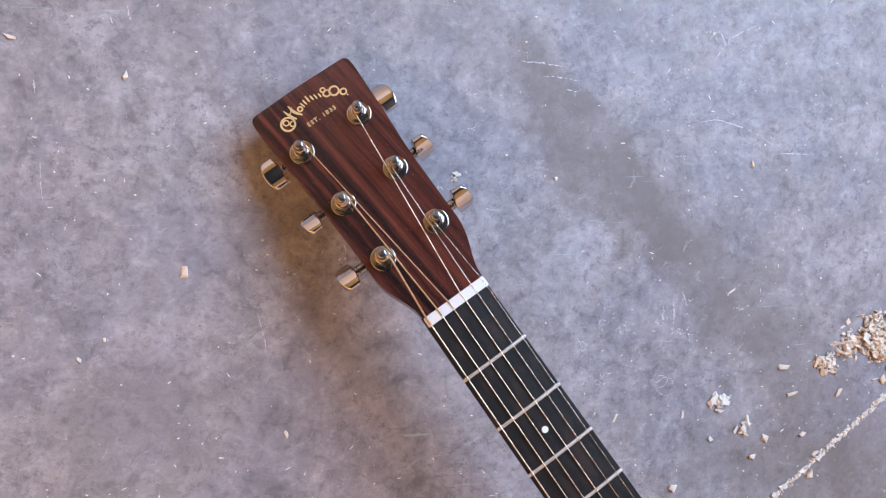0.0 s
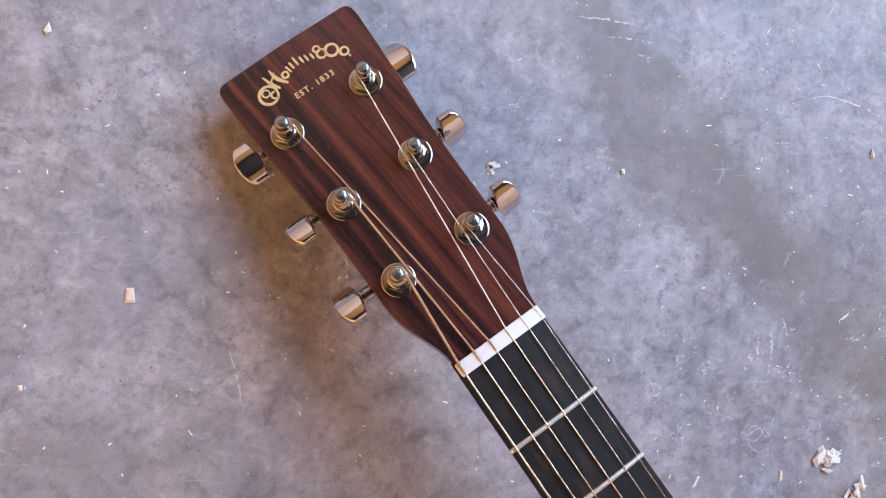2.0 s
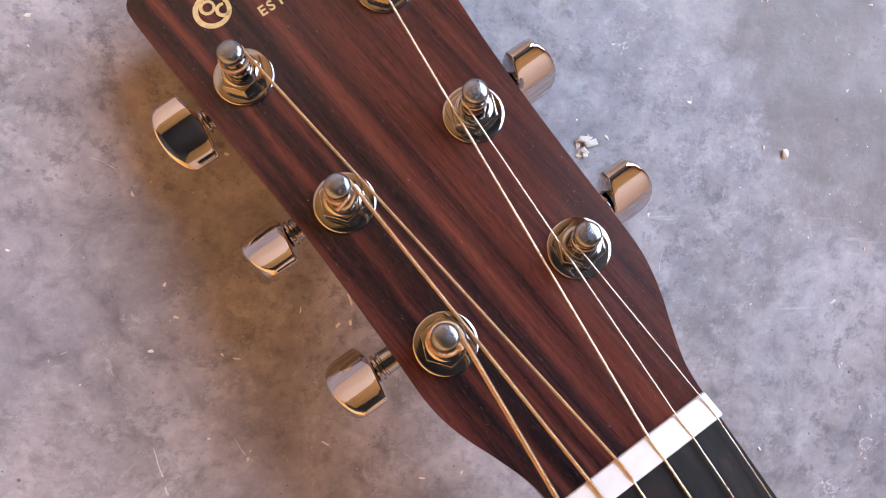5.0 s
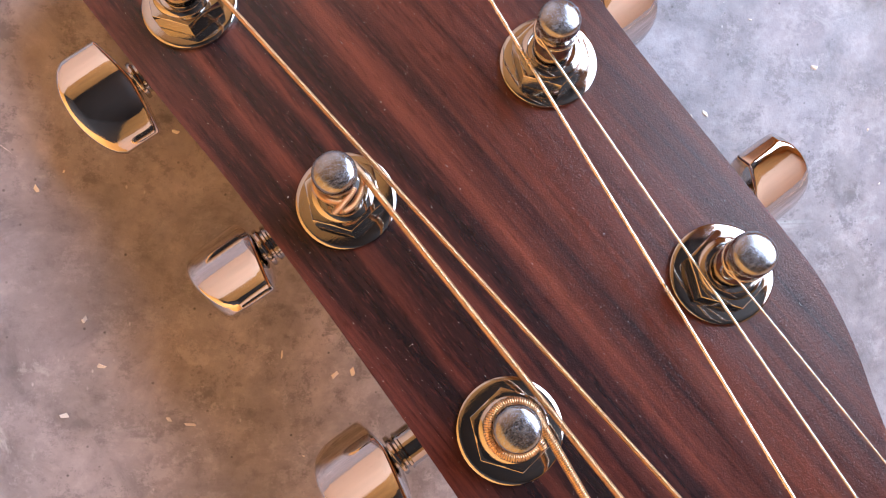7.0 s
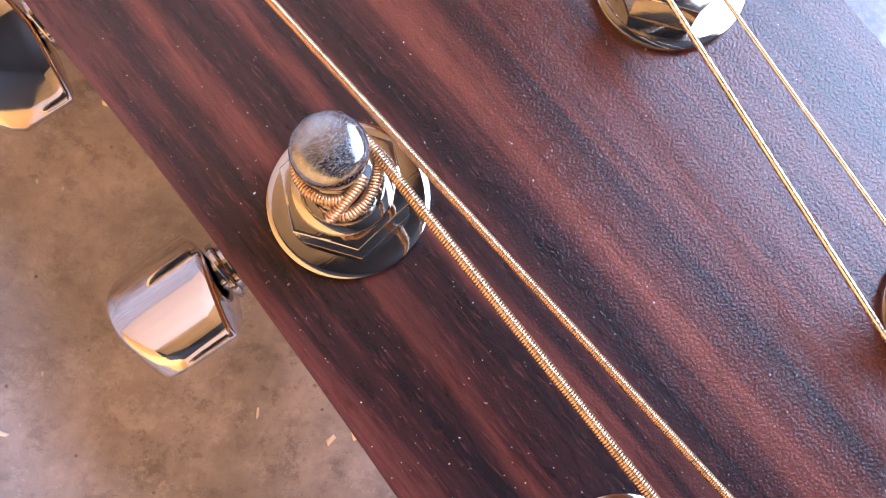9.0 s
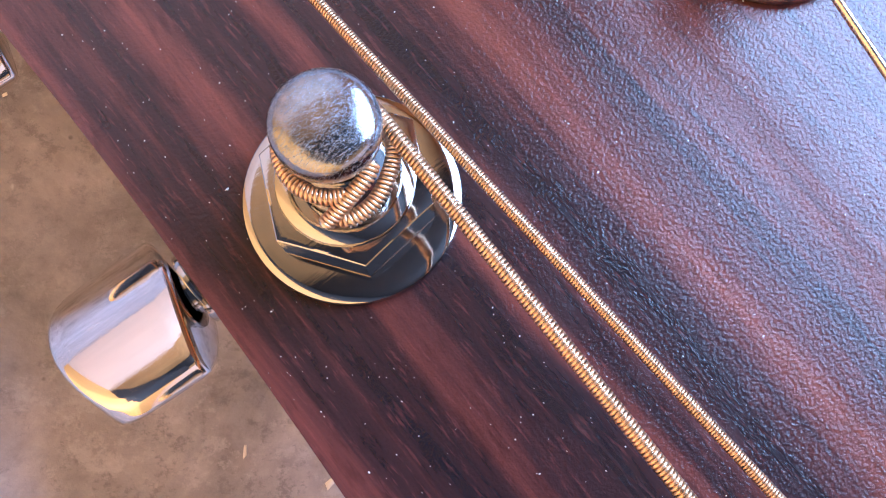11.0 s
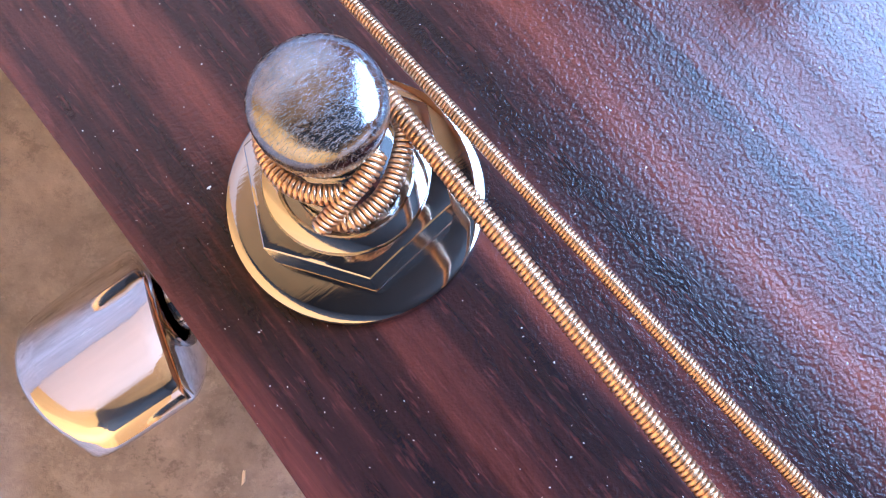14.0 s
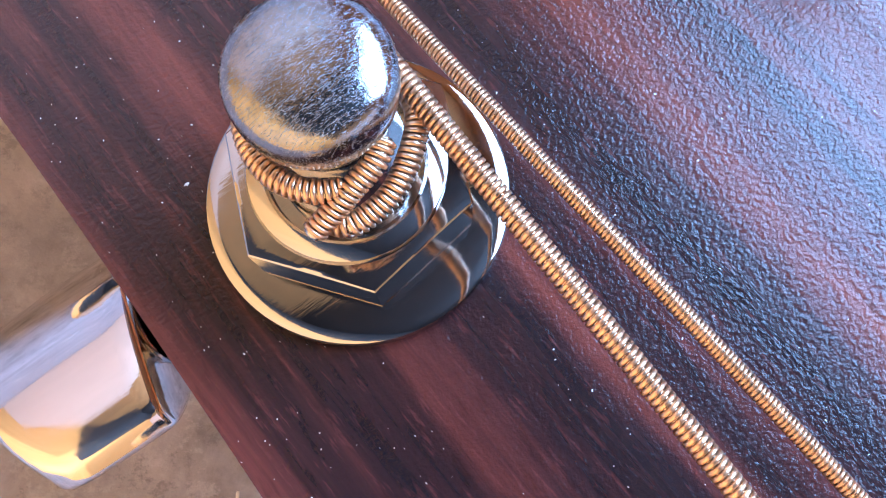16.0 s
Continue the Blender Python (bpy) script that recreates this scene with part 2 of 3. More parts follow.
# near-black for unseen surfaces, added so chrome and headstock reflect dark
DARK_REFLECT = plain("dark_reflection_boards", (0.022, 0.015, 0.012), 0.7, 0.2, 6.0, 0.002)
DARK = plain("brown_reflection", (0.48, 0.22, 0.06), 0.7, 0.2, 6.0, 0.002)


# ---- building helpers ----
MM = 0.001


def part(name, bm, material, parent, label="", smooth=True, scale=MM, sharp=32):
    """Links a bmesh, in millimetres, as one mesh object under a thing or a part."""
    me = bpy.data.meshes.new(name)
    if scale != 1:
        bmesh.ops.scale(bm, vec=(scale,) * 3, verts=bm.verts)
    bmesh.ops.recalc_face_normals(bm, faces=bm.faces)
    for f in bm.faces:
        f.smooth = smooth
    if smooth:
        for e in bm.edges:
            if len(e.link_faces) == 2 and e.calc_face_angle(0) > radians(sharp):
                e.smooth = False
    bm.to_mesh(me)
    bm.free()
    me.materials.append(material)
    ob = new(name, me)
    if parent:
        ob.parent = parent
    if label:
        ob["label"] = label
    return ob


def lathe(profile, n=48, cx=0.0, cy=0.0):
    """A closed solid of revolution about z from (radius, z) pairs."""
    bm = bmesh.new()
    rings = []
    for r, z in profile:
        if r < 1e-6:
            rings.append([bm.verts.new((cx, cy, z))])
        else:
            rings.append([bm.verts.new((cx + r * math.cos(a), cy + r * math.sin(a), z)) for a in (2 * math.pi * i / n for i in range(n))])
    for p, q in zip(rings, rings[1:]):
        for i in range(n):
            j = (i + 1) % n
            if len(p) == 1:
                bm.faces.new((p[0], q[i], q[j]))
            elif len(q) == 1:
                bm.faces.new((p[i], p[j], q[0]))
            else:
                bm.faces.new((p[i], p[j], q[j], q[i]))
    for r in (rings[0], rings[-1]):
        if len(r) > 1:
            bm.faces.new(r)
    return bm


def prism(outline, z0, z1, bevel=0.0, segs=3):
    """An upright slab from a plan outline, with its edges rounded."""
    bm = bmesh.new()
    lo = [bm.verts.new((x, y, z0)) for x, y in outline]
    hi = [bm.verts.new((x, y, z1)) for x, y in outline]
    bm.faces.new(lo[::-1]), bm.faces.new(hi)
    for i in range(len(lo)):
        j = (i + 1) % len(lo)
        bm.faces.new((lo[i], lo[j], hi[j], hi[i]))
    if bevel:
        flat = {f for f in bm.faces if len(f.verts) == len(outline)}
        es = [e for e in bm.edges if any(f in flat for f in e.link_faces)]
        bmesh.ops.bevel(bm, geom=es, offset=bevel, segments=segs, profile=0.5, affect="EDGES")
    return bm


def block(x0, x1, y0, y1, z0, z1, bevel=0.0):
    return prism([(x0, y0), (x1, y0), (x1, y1), (x0, y1)], z0, z1, bevel, 2)


def frames_along(pts):
    """Tangent and two normals at each point of a path."""
    p = np.asarray(pts, float)
    t = np.gradient(p, axis=0)
    t /= np.linalg.norm(t, axis=1)[:, None]
    a = np.zeros_like(p)
    up = np.array([0, 0, 1.0]) if abs(t[0][2]) < 0.9 else np.array([1.0, 0, 0])
    for i in range(len(p)):
        v = up - t[i] * (up @ t[i])
        up = v / np.linalg.norm(v)
        a[i] = up
    return p, t, a, np.cross(t, a)


def resample(pts, step):
    p = np.asarray(pts, float)
    d = np.r_[0, np.cumsum(np.linalg.norm(np.diff(p, axis=0), axis=1))]
    s = np.linspace(0, d[-1], max(int(d[-1] / step), 2) + 1)
    return np.stack([np.interp(s, d, p[:, i]) for i in range(3)], 1)


def spline(pts, n=10):
    """A smooth path through a few points."""
    p = [Vector(q) for q in pts]
    p = [p[0] * 2 - p[1]] + p + [p[-1] * 2 - p[-2]]
    out = []
    for i in range(1, len(p) - 2):
        a, b, c, d = p[i - 1:i + 3]
        for j in range(n):
            t = j / n
            out.append(0.5 * ((2 * b) + (c - a) * t + (2 * a - 5 * b + 4 * c - d) * t * t + (3 * b - a - 3 * c + d) * t ** 3))
    return [tuple(v) for v in out] + [tuple(p[-2])]


def tube(name, pts, radius, material, parent, sides=10, label="", caps=True):
    """A round rod along a path; radius may vary."""
    p, t, a, b = frames_along(pts)
    r = np.broadcast_to(np.asarray(radius, float), (len(p),))
    ang = np.linspace(0, 2 * np.pi, sides, endpoint=False)
    v = p[:, None] + r[:, None, None] * (np.cos(ang)[None, :, None] * a[:, None] + np.sin(ang)[None, :, None] * b[:, None])
    n = len(p)
    i, j = np.meshgrid(np.arange(n - 1), np.arange(sides), indexing="ij")
    k = (j + 1) % sides
    f = np.stack([i * sides + j, i * sides + k, (i + 1) * sides + k, (i + 1) * sides + j], -1).reshape(-1, 4).tolist()
    if caps:
        f += [list(range(sides))[::-1], [(n - 1) * sides + q for q in range(sides)]]
    me = bpy.data.meshes.new(name)
    me.from_pydata((v.reshape(-1, 3) * MM).tolist(), [], f)
    me.shade_smooth()
    me.materials.append(material)
    ob = new(name, me)
    ob.parent = parent
    if label:
        ob["label"] = label
    return ob


def winding(pts, radius, wire, material, parent, seg=11):
    """The wrap wire of a wound string: a real helix round its path."""
    p = resample(pts, 0.05)
    d = np.r_[0, np.cumsum(np.linalg.norm(np.diff(p, axis=0), axis=1))]
    turns = d[-1] / (2.02 * wire)
    n = int(turns * seg)
    s = np.linspace(0, d[-1], n)
    p = np.stack([np.interp(s, d, p[:, i]) for i in range(3)], 1)
    p, t, a, b = frames_along(p)
    w = 2 * np.pi * np.arange(n) / seg
    h = p + (radius - wire) * (np.cos(w)[:, None] * a + np.sin(w)[:, None] * b)
    return tube("winding", h, wire, material, parent, 5)


# ---- the room: unseen walls added to tint bounce and reflections ----
def slab(name, x0, x1, y0, y1, z0, z1, material, label):
    ob = part(name, block(x0, x1, y0, y1, z0, z1), material, None, label, False, 1)
    ob.matrix_world = ROOM
    return tagged(ob, label, name.split("_")[0], kind="structure")


bm = bmesh.new()
bmesh.ops.create_grid(bm, x_segments=2, y_segments=2, size=3.4)
floor = tagged(part("floor", bm, CONCRETE, None, "", False, 1), "worn grey-blue polished concrete floor with scuffs and a stain", "floor", kind="structure")
W0, W1, D = -0.75, WIN_X, 1.6
RAIL = 1.25                    # tones for reflections above, tones for bounce below
for nm, box, rail, low, words in (("south", (W0, W0 + 0.1, -D, D), 1.25, BOUNCE, "unseen orange dado, added for warm bounce"),
                            ("west", (W0 + 0.1, W1, D, D + 0.1), RAIL, PEACH_BOUNCE, "warm peach plaster dado below brown boards"),
                            ("east", (W0 + 0.1, W1, -D - 0.1, -D), 1.3, CREAM_BOUNCE, "cream painted dado below brown boards")):
    slab("wall_" + nm, *box, rail, 2.6, DARK_REFLECT if nm == "south" else DARK, "dark board wall above a dado" if nm == "south" else "warm brown board wall above a dado")
    slab("dado_" + nm, *box, 0, rail, low, words)
y0, y1, z0, z1 = WIN
bm = block(W1, W1 + 0.14, -D, D, 0, z0)
for q in ((-D, y0, z0, z1), (y1, D, z0, z1), (-D, D, z1, 2.6)):
    other = block(W1, W1 + 0.14, *q)
    me = bpy.data.meshes.new("tmp")
    other.to_mesh(me)
    other.free()
    bm.from_mesh(me)
    bpy.data.meshes.remove(me)
wall = part("wall_north", bm, DARK, None, "", False, 1)
wall.matrix_world = ROOM
tagged(wall, "brown board wall with a wide window opening", "wall", kind="structure")
# unseen ceiling, blackened to keep the reflections dark
slab("ceiling", W0 - 0.2, W1 + 0.3, -D - 0.2, D + 0.2, 2.6, 2.7, DARK_REFLECT, "unseen near-black ceiling, added to darken reflections")

# ---- the guitar ----
# local axes in mm: x across the headstock, y towards its tip, z out of its face; origin on the middle post row
guitar = new("acoustic_guitar")
tagged(guitar, "guitar with striped rosewood headstock and chrome tuners above concrete", "guitar")
guitar.matrix_world = pose(0.0156, 0.0105, 0.0528, -21.284, -2.295, 34.677)
THICK = 15.0
half = [(21.4, -86), (21.7, -82), (22.6, -76.5), (25.2, -69), (27.8, -62.5), (29.8, -56), (30.9, -50), (31.3, -42), (31.9, -12), (33.0, 12), (34.8, 33), (37.2, 70)]
corner = [(37.2 - 4.5 + 4.5 * math.cos(a), 73.6 + 4.5 * math.sin(a)) for a in (radians(q) for q in (10, 30, 50, 70, 88))]
right = [(q[0], q[1]) for q in spline([(x, y, 0) for x, y in half], 4)] + corner
outline = right + [(0, 78.5)] + [(-x + 0.65 * min(1, max(0, (y + 58) / 20)) + 1.3 * max(0, (y + 40) / 115), y) for x, y in reversed(right)]
headstock = part("headstock", prism(outline, 2.0 - THICK, 0, 0.7, 3), WOOD, guitar, "dark red-brown striped headstock face")
# hidden back plate, coloured orange to bounce warmth into the shadow below
part("headstock_back", prism([(x * 0.99, y) for x, y in outline], -THICK, 2.0 - THICK), BACK_BOUNCE, guitar, "unseen back of the headstock, made orange-brown to warm the shadow below")

# gold scroll emblem, as plain strokes along a rising arc
def stroke(pts, w):
    """A flat ribbon of varying width on the face."""
    p, t, a, b = frames_along(spline([(x, y, 0.06) for x, y in pts], 8))
    n = len(p)
    ww = np.interp(np.linspace(0, 1, n), np.linspace(0, 1, len(w)), w)
    side = np.stack([-t[:, 1], t[:, 0], np.zeros(n)], 1)
    bm = bmesh.new()
    rows = []
    for i in range(n):
        l, r = p[i] + side[i] * ww[i] / 2, p[i] - side[i] * ww[i] / 2
        rows.append([bm.verts.new((l[0], l[1], z)) for z in (0.0, 0.07)] + [bm.verts.new((r[0], r[1], z)) for z in (0.07, 0.0)])
    for q, s in zip(rows, rows[1:]):
        for i in range(4):
            bm.faces.new((q[i], q[(i + 1) % 4], s[(i + 1) % 4], s[i]))
    bm.faces.new(rows[0]), bm.faces.new(rows[-1])
    return bm


def ring(cx, cy, r, w, a0=0, a1=360):
    return stroke([(cx + r * math.cos(radians(a)), cy + r * math.sin(radians(a))) for a in np.linspace(a0, a1, 14)], [w, w * 1.25, w])


EMBLEM = [ring(-17.6, 61.4, 4.3, 1.15), ring(-18.2, 62.8, 1.7, 0.7), ring(-15.2, 60.0, 1.6, 0.8, 60, 330),
          stroke([(-15.2, 70.2), (-13.6, 65.0), (-11.4, 61.2)], [0.5, 1.9, 1.0]), stroke([(-11.2, 71.6), (-10.2, 66.0), (-7.0, 61.4)], [0.5, 2.0, 1.1]),
          stroke([(-14.6, 65.2), (-12.6, 66.6), (-9.6, 69.2)], [0.5, 0.8, 0.5]),
          ring(-6.1, 65.3, 1.45, 0.95), stroke([(-3.9, 68.6), (-3.4, 66.4), (-3.0, 64.8)], [0.8, 1.0, 0.7]),
          stroke([(-1.6, 69.2), (-1.3, 67.2), (-1.0, 65.5)], [0.9, 1.1, 0.8]), stroke([(1.0, 70.6), (1.2, 68.0), (1.4, 65.8)], [0.8, 1.1, 0.8]),
          stroke([(3.7, 69.0), (3.8, 67.2), (4.0, 65.4)], [0.8, 1.1, 0.8]), stroke([(6.0, 68.3), (6.2, 66.5), (6.3, 64.8)], [0.8, 1.1, 0.8]), stroke([(8.6, 67.4), (8.7, 65.8), (8.9, 64.2)], [0.8, 1.1, 0.8]),
          ring(12.2, 67.4, 1.5, 0.85), ring(12.9, 64.3, 2.1, 0.95), ring(17.6, 63.0, 2.9, 1.15), ring(22.0, 59.2, 1.9, 1.0)]
for bm in EMBLEM:
    part("emblem_stroke", bm, GOLD, headstock, "gold scroll stroke")
bm = lathe([(0.55, 0), (0.55, 0.07), (0, 0.07)], 16, 22.9, 55.9)
part("emblem_stroke", bm, GOLD, headstock, "gold scroll stroke")
font = bpy.data.curves.new("year_line", "FONT")
font.body, font.size, font.extrude, font.offset, font.space_character = "EST. 1833", 4.0 * MM, 0.035 * MM, 0.07 * MM, 1.28
font.align_x = "CENTER"
holder = bpy.data.objects.new("year_line", font)
me = bpy.data.meshes.new_from_object(holder)
bpy.data.objects.remove(holder)
me.materials.append(GOLD)
year = new("year_line", me)
year.parent = headstock
year.location = (2.0 * MM, 52.5 * MM, 0.036 * MM)
year["label"] = "gold lettering EST. 1833"

# nut
A0 = radians(14.4)
NUT_Y = -90.9
bm = prism([(-21.5, NUT_Y), (21.5, NUT_Y), (21.5, NUT_Y + 6.4), (-21.5, NUT_Y + 6.4)], -5, 2.2, 0.5, 3)
for v in bm.verts:
    if v.co.z > 0 and v.co.y > NUT_Y + 3:
        v.co.z -= 0.6
nut = part("nut", bm, BONE, guitar, "white string nut")

# neck and fretboard, hinged at the nut
NM = pose(-0.8 * MM, NUT_Y * MM, 1.3 * MM, math.degrees(A0), 0, 0)


def on_neck(bm):
    bmesh.ops.transform(bm, matrix=Matrix.Diagonal((1000, 1000, 1000, 1)) @ NM @ Matrix.Diagonal((MM, MM, MM, 1)), verts=bm.verts)
    return bm


LEN = 300.0
wide = lambda d: 21.8 + 0.014 * d
bm = bmesh.new()
rings = []
for d in (0, 20, 60, 120, 200, LEN):
    w = wide(d)
    arc = [(w * q, -d, -0.9 * q * q) for q in (-1, -0.75, -0.5, -0.25, 0, 0.25, 0.5, 0.75, 1)]
    rings.append([bm.verts.new(c) for c in arc] + [bm.verts.new((w, -d, -6.2)), bm.verts.new((-w, -d, -6.2))])
for p, q in zip(rings, rings[1:]):
    for i in range(len(p)):
        j = (i + 1) % len(p)
        bm.faces.new((p[i], p[j], q[j], q[i]))
bm.faces.new(rings[0]), bm.faces.new(rings[-1])
fretboard = part("fretboard", on_neck(bm), EBONY, guitar, "near-black fretboard")
bm = bmesh.new()
rings = []
for d, k in ((-6, 0.75), (0, 0.9), (14, 1.0), (60, 1.0), (160, 1.05), (LEN, 1.1)):
    w = wide(max(d, 0)) - 0.2
    rings.append([bm.verts.new((w * math.cos(a), -d, -6.2 - 15.5 * k * abs(math.sin(a)) ** 0.85)) for a in (math.pi * i / 16 for i in range(17))])
for p, q in zip(rings, rings[1:]):
    for i in range(16):
        bm.faces.new((p[i], p[i + 1], q[i + 1], q[i]))
    bm.faces.new((p[16], p[0], q[0], q[16]))
bm.faces.new(rings[0]), bm.faces.new(rings[-1])
part("neck", on_neck(bm), NECK, guitar, "dark brown neck")
SCALE_LEN = 667.8
for k in range(1, 10):
    d = SCALE_LEN * (1 - 2 ** (-k / 12))
    if d < LEN - 8:
        w = wide(d)
        bm = bmesh.new()
        rows = []
        for q in np.linspace(-1, 1, 13):
            rows.append([bm.verts.new((w * q, -d + 1.15 * math.cos(a), -0.9 * q * q - 0.15 + 1.1 * math.sin(a))) for a in (math.pi * i / 8 for i in range(9))])
        for p, q in zip(rows, rows[1:]):
            for i in range(9):
                bm.faces.new((p[i], p[(i + 1) % 9], q[(i + 1) % 9], q[i]))
        bm.faces.new(rows[0]), bm.faces.new(rows[-1])
        fret = part("fret", on_neck(bm), FRET, fretboard)
        for q in (-1, 1):
            bm = bmesh.new()
            bmesh.ops.create_uvsphere(bm, u_segments=10, v_segments=6, radius=1.1)
            bmesh.ops.translate(bm, vec=(q * (w - 0.35), -d, -0.95), verts=bm.verts)
            part("fret_end", on_neck(bm), FRET, fret, "bright rounded end")
for k in (3, 5, 7):
    d = SCALE_LEN * (1 - (2 ** (-k / 12) + 2 ** (-(k - 1) / 12)) / 2)
    bm = lathe([(2.1, -0.4), (2.1, 0.02), (1.9, 0.05), (0, 0.05)], 24)
    bmesh.ops.translate(bm, vec=(0, -d, 0), verts=bm.verts)
    part("inlay_dot", on_neck(bm), PEARL, fretboard, "white dot")

# tuning machines
POSTS = [(-21.0, 41.3), (-19.1, 0.0), (-19.4, -41.4), (21.3, 41.3), (19.1, 0.0), (19.2, -41.6)]
TURN = [21, -36, -33, -10, 64, 58]
INNER = [35.9, 34.4, 36.0, 37.4, 37.4, 37.4]


def knob_mesh(side, crown=1.9):
    """A half-moon button: peaked inner edge, straight ends, bowed outer edge, crowned faces."""
    bm = bmesh.new()
    n = 20
    grid = []
    for i in range(n + 1):
        y = -9.8 + 19.6 * i / n
        u = y / 9.8
        inner = 0.2 + 1.7 * abs(u) ** 1.3
        outer = 8.6 + 4.0 * math.sqrt(max(1 - u * u * 0.995, 0)) ** 1.15
        th = 4.2 - crown * abs(u) ** 2.2
        col = []
        for sgn in (1, -1):
            row = []
            for j in range(7):
                s = inner + (outer - inner) * j / 6
                drop = 0.25 * (j / 6) ** 3
                row.append(bm.verts.new((side * s, y, sgn * (th - drop))))
            col.append(row)
        grid.append(col)
    for p, q in zip(grid, grid[1:]):
        for z in (0, 1):
            for j in range(6):
                bm.faces.new((p[z][j], p[z][j + 1], q[z][j + 1], q[z][j]))
        for j in (0, 6):
            bm.faces.new((p[0][j], q[0][j], q[1][j], p[1][j]))
    for p in (grid[0], grid[-1]):
        for j in range(6):
            bm.faces.new((p[0][j], p[0][j + 1], p[1][j + 1], p[1][j]))
    bmesh.ops.recalc_face_normals(bm, faces=bm.faces)
    es = [e for e in bm.edges if e.calc_face_angle(0) > radians(38)]
    bmesh.ops.bevel(bm, geom=es, offset=0.5, segments=3, profile=0.5, affect="EDGES")
    return bm


def chamfered_nut(r, z0, z1):
    """A hex nut whose upper corners are turned off to a cone, so that each flat ends in a shallow arc."""
    bm = bmesh.new()
    n = 96
    flat = r * math.cos(math.pi / 6)
    rows = [[], [], [], [], []]
    for i in range(n):
        a = 2 * math.pi * i / n
        d = (a + math.pi / 6) % (math.pi / 3) - math.pi / 6
        h = flat / math.cos(math.pi / 6 - abs(d))
        drop = 0.16 * (h - flat + 0.25)
        for row, (q, z) in zip(rows, ((h - 0.15, z0), (h, z0 + 0.15), (h, z1 - drop - 0.06), (h - 0.08, z1 - drop), (flat - 0.25, z1))):
            row.append(bm.verts.new((q * math.cos(a + radians(8)), q * math.sin(a + radians(8)), z)))
    for p, q in zip(rows, rows[1:]):
        for i in range(n):
            bm.faces.new((p[i], p[(i + 1) % n], q[(i + 1) % n], q[i]))
    bm.faces.new(rows[0]), bm.faces.new(rows[-1])
    return bm


machines = []
for (px, py), turn, inner in zip(POSTS, TURN, INNER):
    side = 1 if px > 0 else -1
    tm = new("tuning_machine")
    tm.parent = guitar
    tm.location = (px * MM, py * MM, 0)
    tm["label"] = "chrome tuning machine"
    machines.append(tm)
    part("washer", lathe([(3.0, 0.0), (7.5, 0.0), (7.6, 0.1), (7.62, 0.64), (7.54, 0.83), (7.36, 0.93), (6.9, 0.985), (6.3, 1.035), (5.6, 1.08), (3.0, 1.12)], 72), CHROME, tm)
    part("hex_nut", chamfered_nut(5.95, 1.2, 4.75), CHROME, tm, sharp=24)
    part("collar", lathe([(2.5, 4.2), (4.55, 4.2), (4.6, 4.85), (4.5, 5.05), (4.2, 5.2), (3.75, 5.3), (3.6, 5.2), (3.5, 4.6), (2.5, 4.5)], 56), CHROME, tm)
    part("post", lathe([(2.95, 0.5), (2.95, 7.2), (2.8, 8.0), (2.4, 8.9), (2.2, 9.9), (2.3, 11.4), (2.6, 12.4), (2.8, 12.9)], 48), CHROME, tm)
    part("cap", lathe([(2.5, 12.75), (2.9, 12.85), (3.06, 13.1), (3.11, 13.7), (3.09, 14.3), (3.0, 14.72), (2.78, 15.02), (2.4, 15.22), (1.8, 15.38), (1.0, 15.49), (0.5, 15.52), (0, 15.53)], 64), CAP, tm)
    ky = 7.6 if inner < 35 else 5.9 if inner == 35.9 else 7.0
    part("gear_housing", block(-9 if side < 0 else -7, 7 if side < 0 else 9, -6, 14, -THICK - 10, -THICK, 1.5), CHROME, tm)
    bm = lathe([(2.6, 0), (3.3, 0.15), (3.5, 0.5), (3.5, 1.1), (3.3, 1.4), (3.3, 5.0), (3.45, 5.2), (3.45, 5.6), (2.9, 5.8), (2.9, 6.2), (3.6, 6.35), (3.7, 6.7), (3.6, 7.1), (2.2, 7.3), (2.2, 9)], 32)
    bmesh.ops.transform(bm, matrix=Matrix.Translation((side * (inner - abs(px) - 7.2), ky, -20)) @ Matrix.Rotation(side * math.pi / 2, 4, "Y"), verts=bm.verts)
    part("shaft", bm, CHROME, tm)
    bm = knob_mesh(side, 3.5 if inner == 35.9 else 3.1 if side < 0 else 2.6)
    bmesh.ops.transform(bm, matrix=Matrix.Translation((side * (inner - abs(px)), ky, -20)) @ Matrix.Rotation(radians(turn), 4, "X"), verts=bm.verts)
    part("knob", bm, KNOB, tm, "polished chrome button", sharp=30)

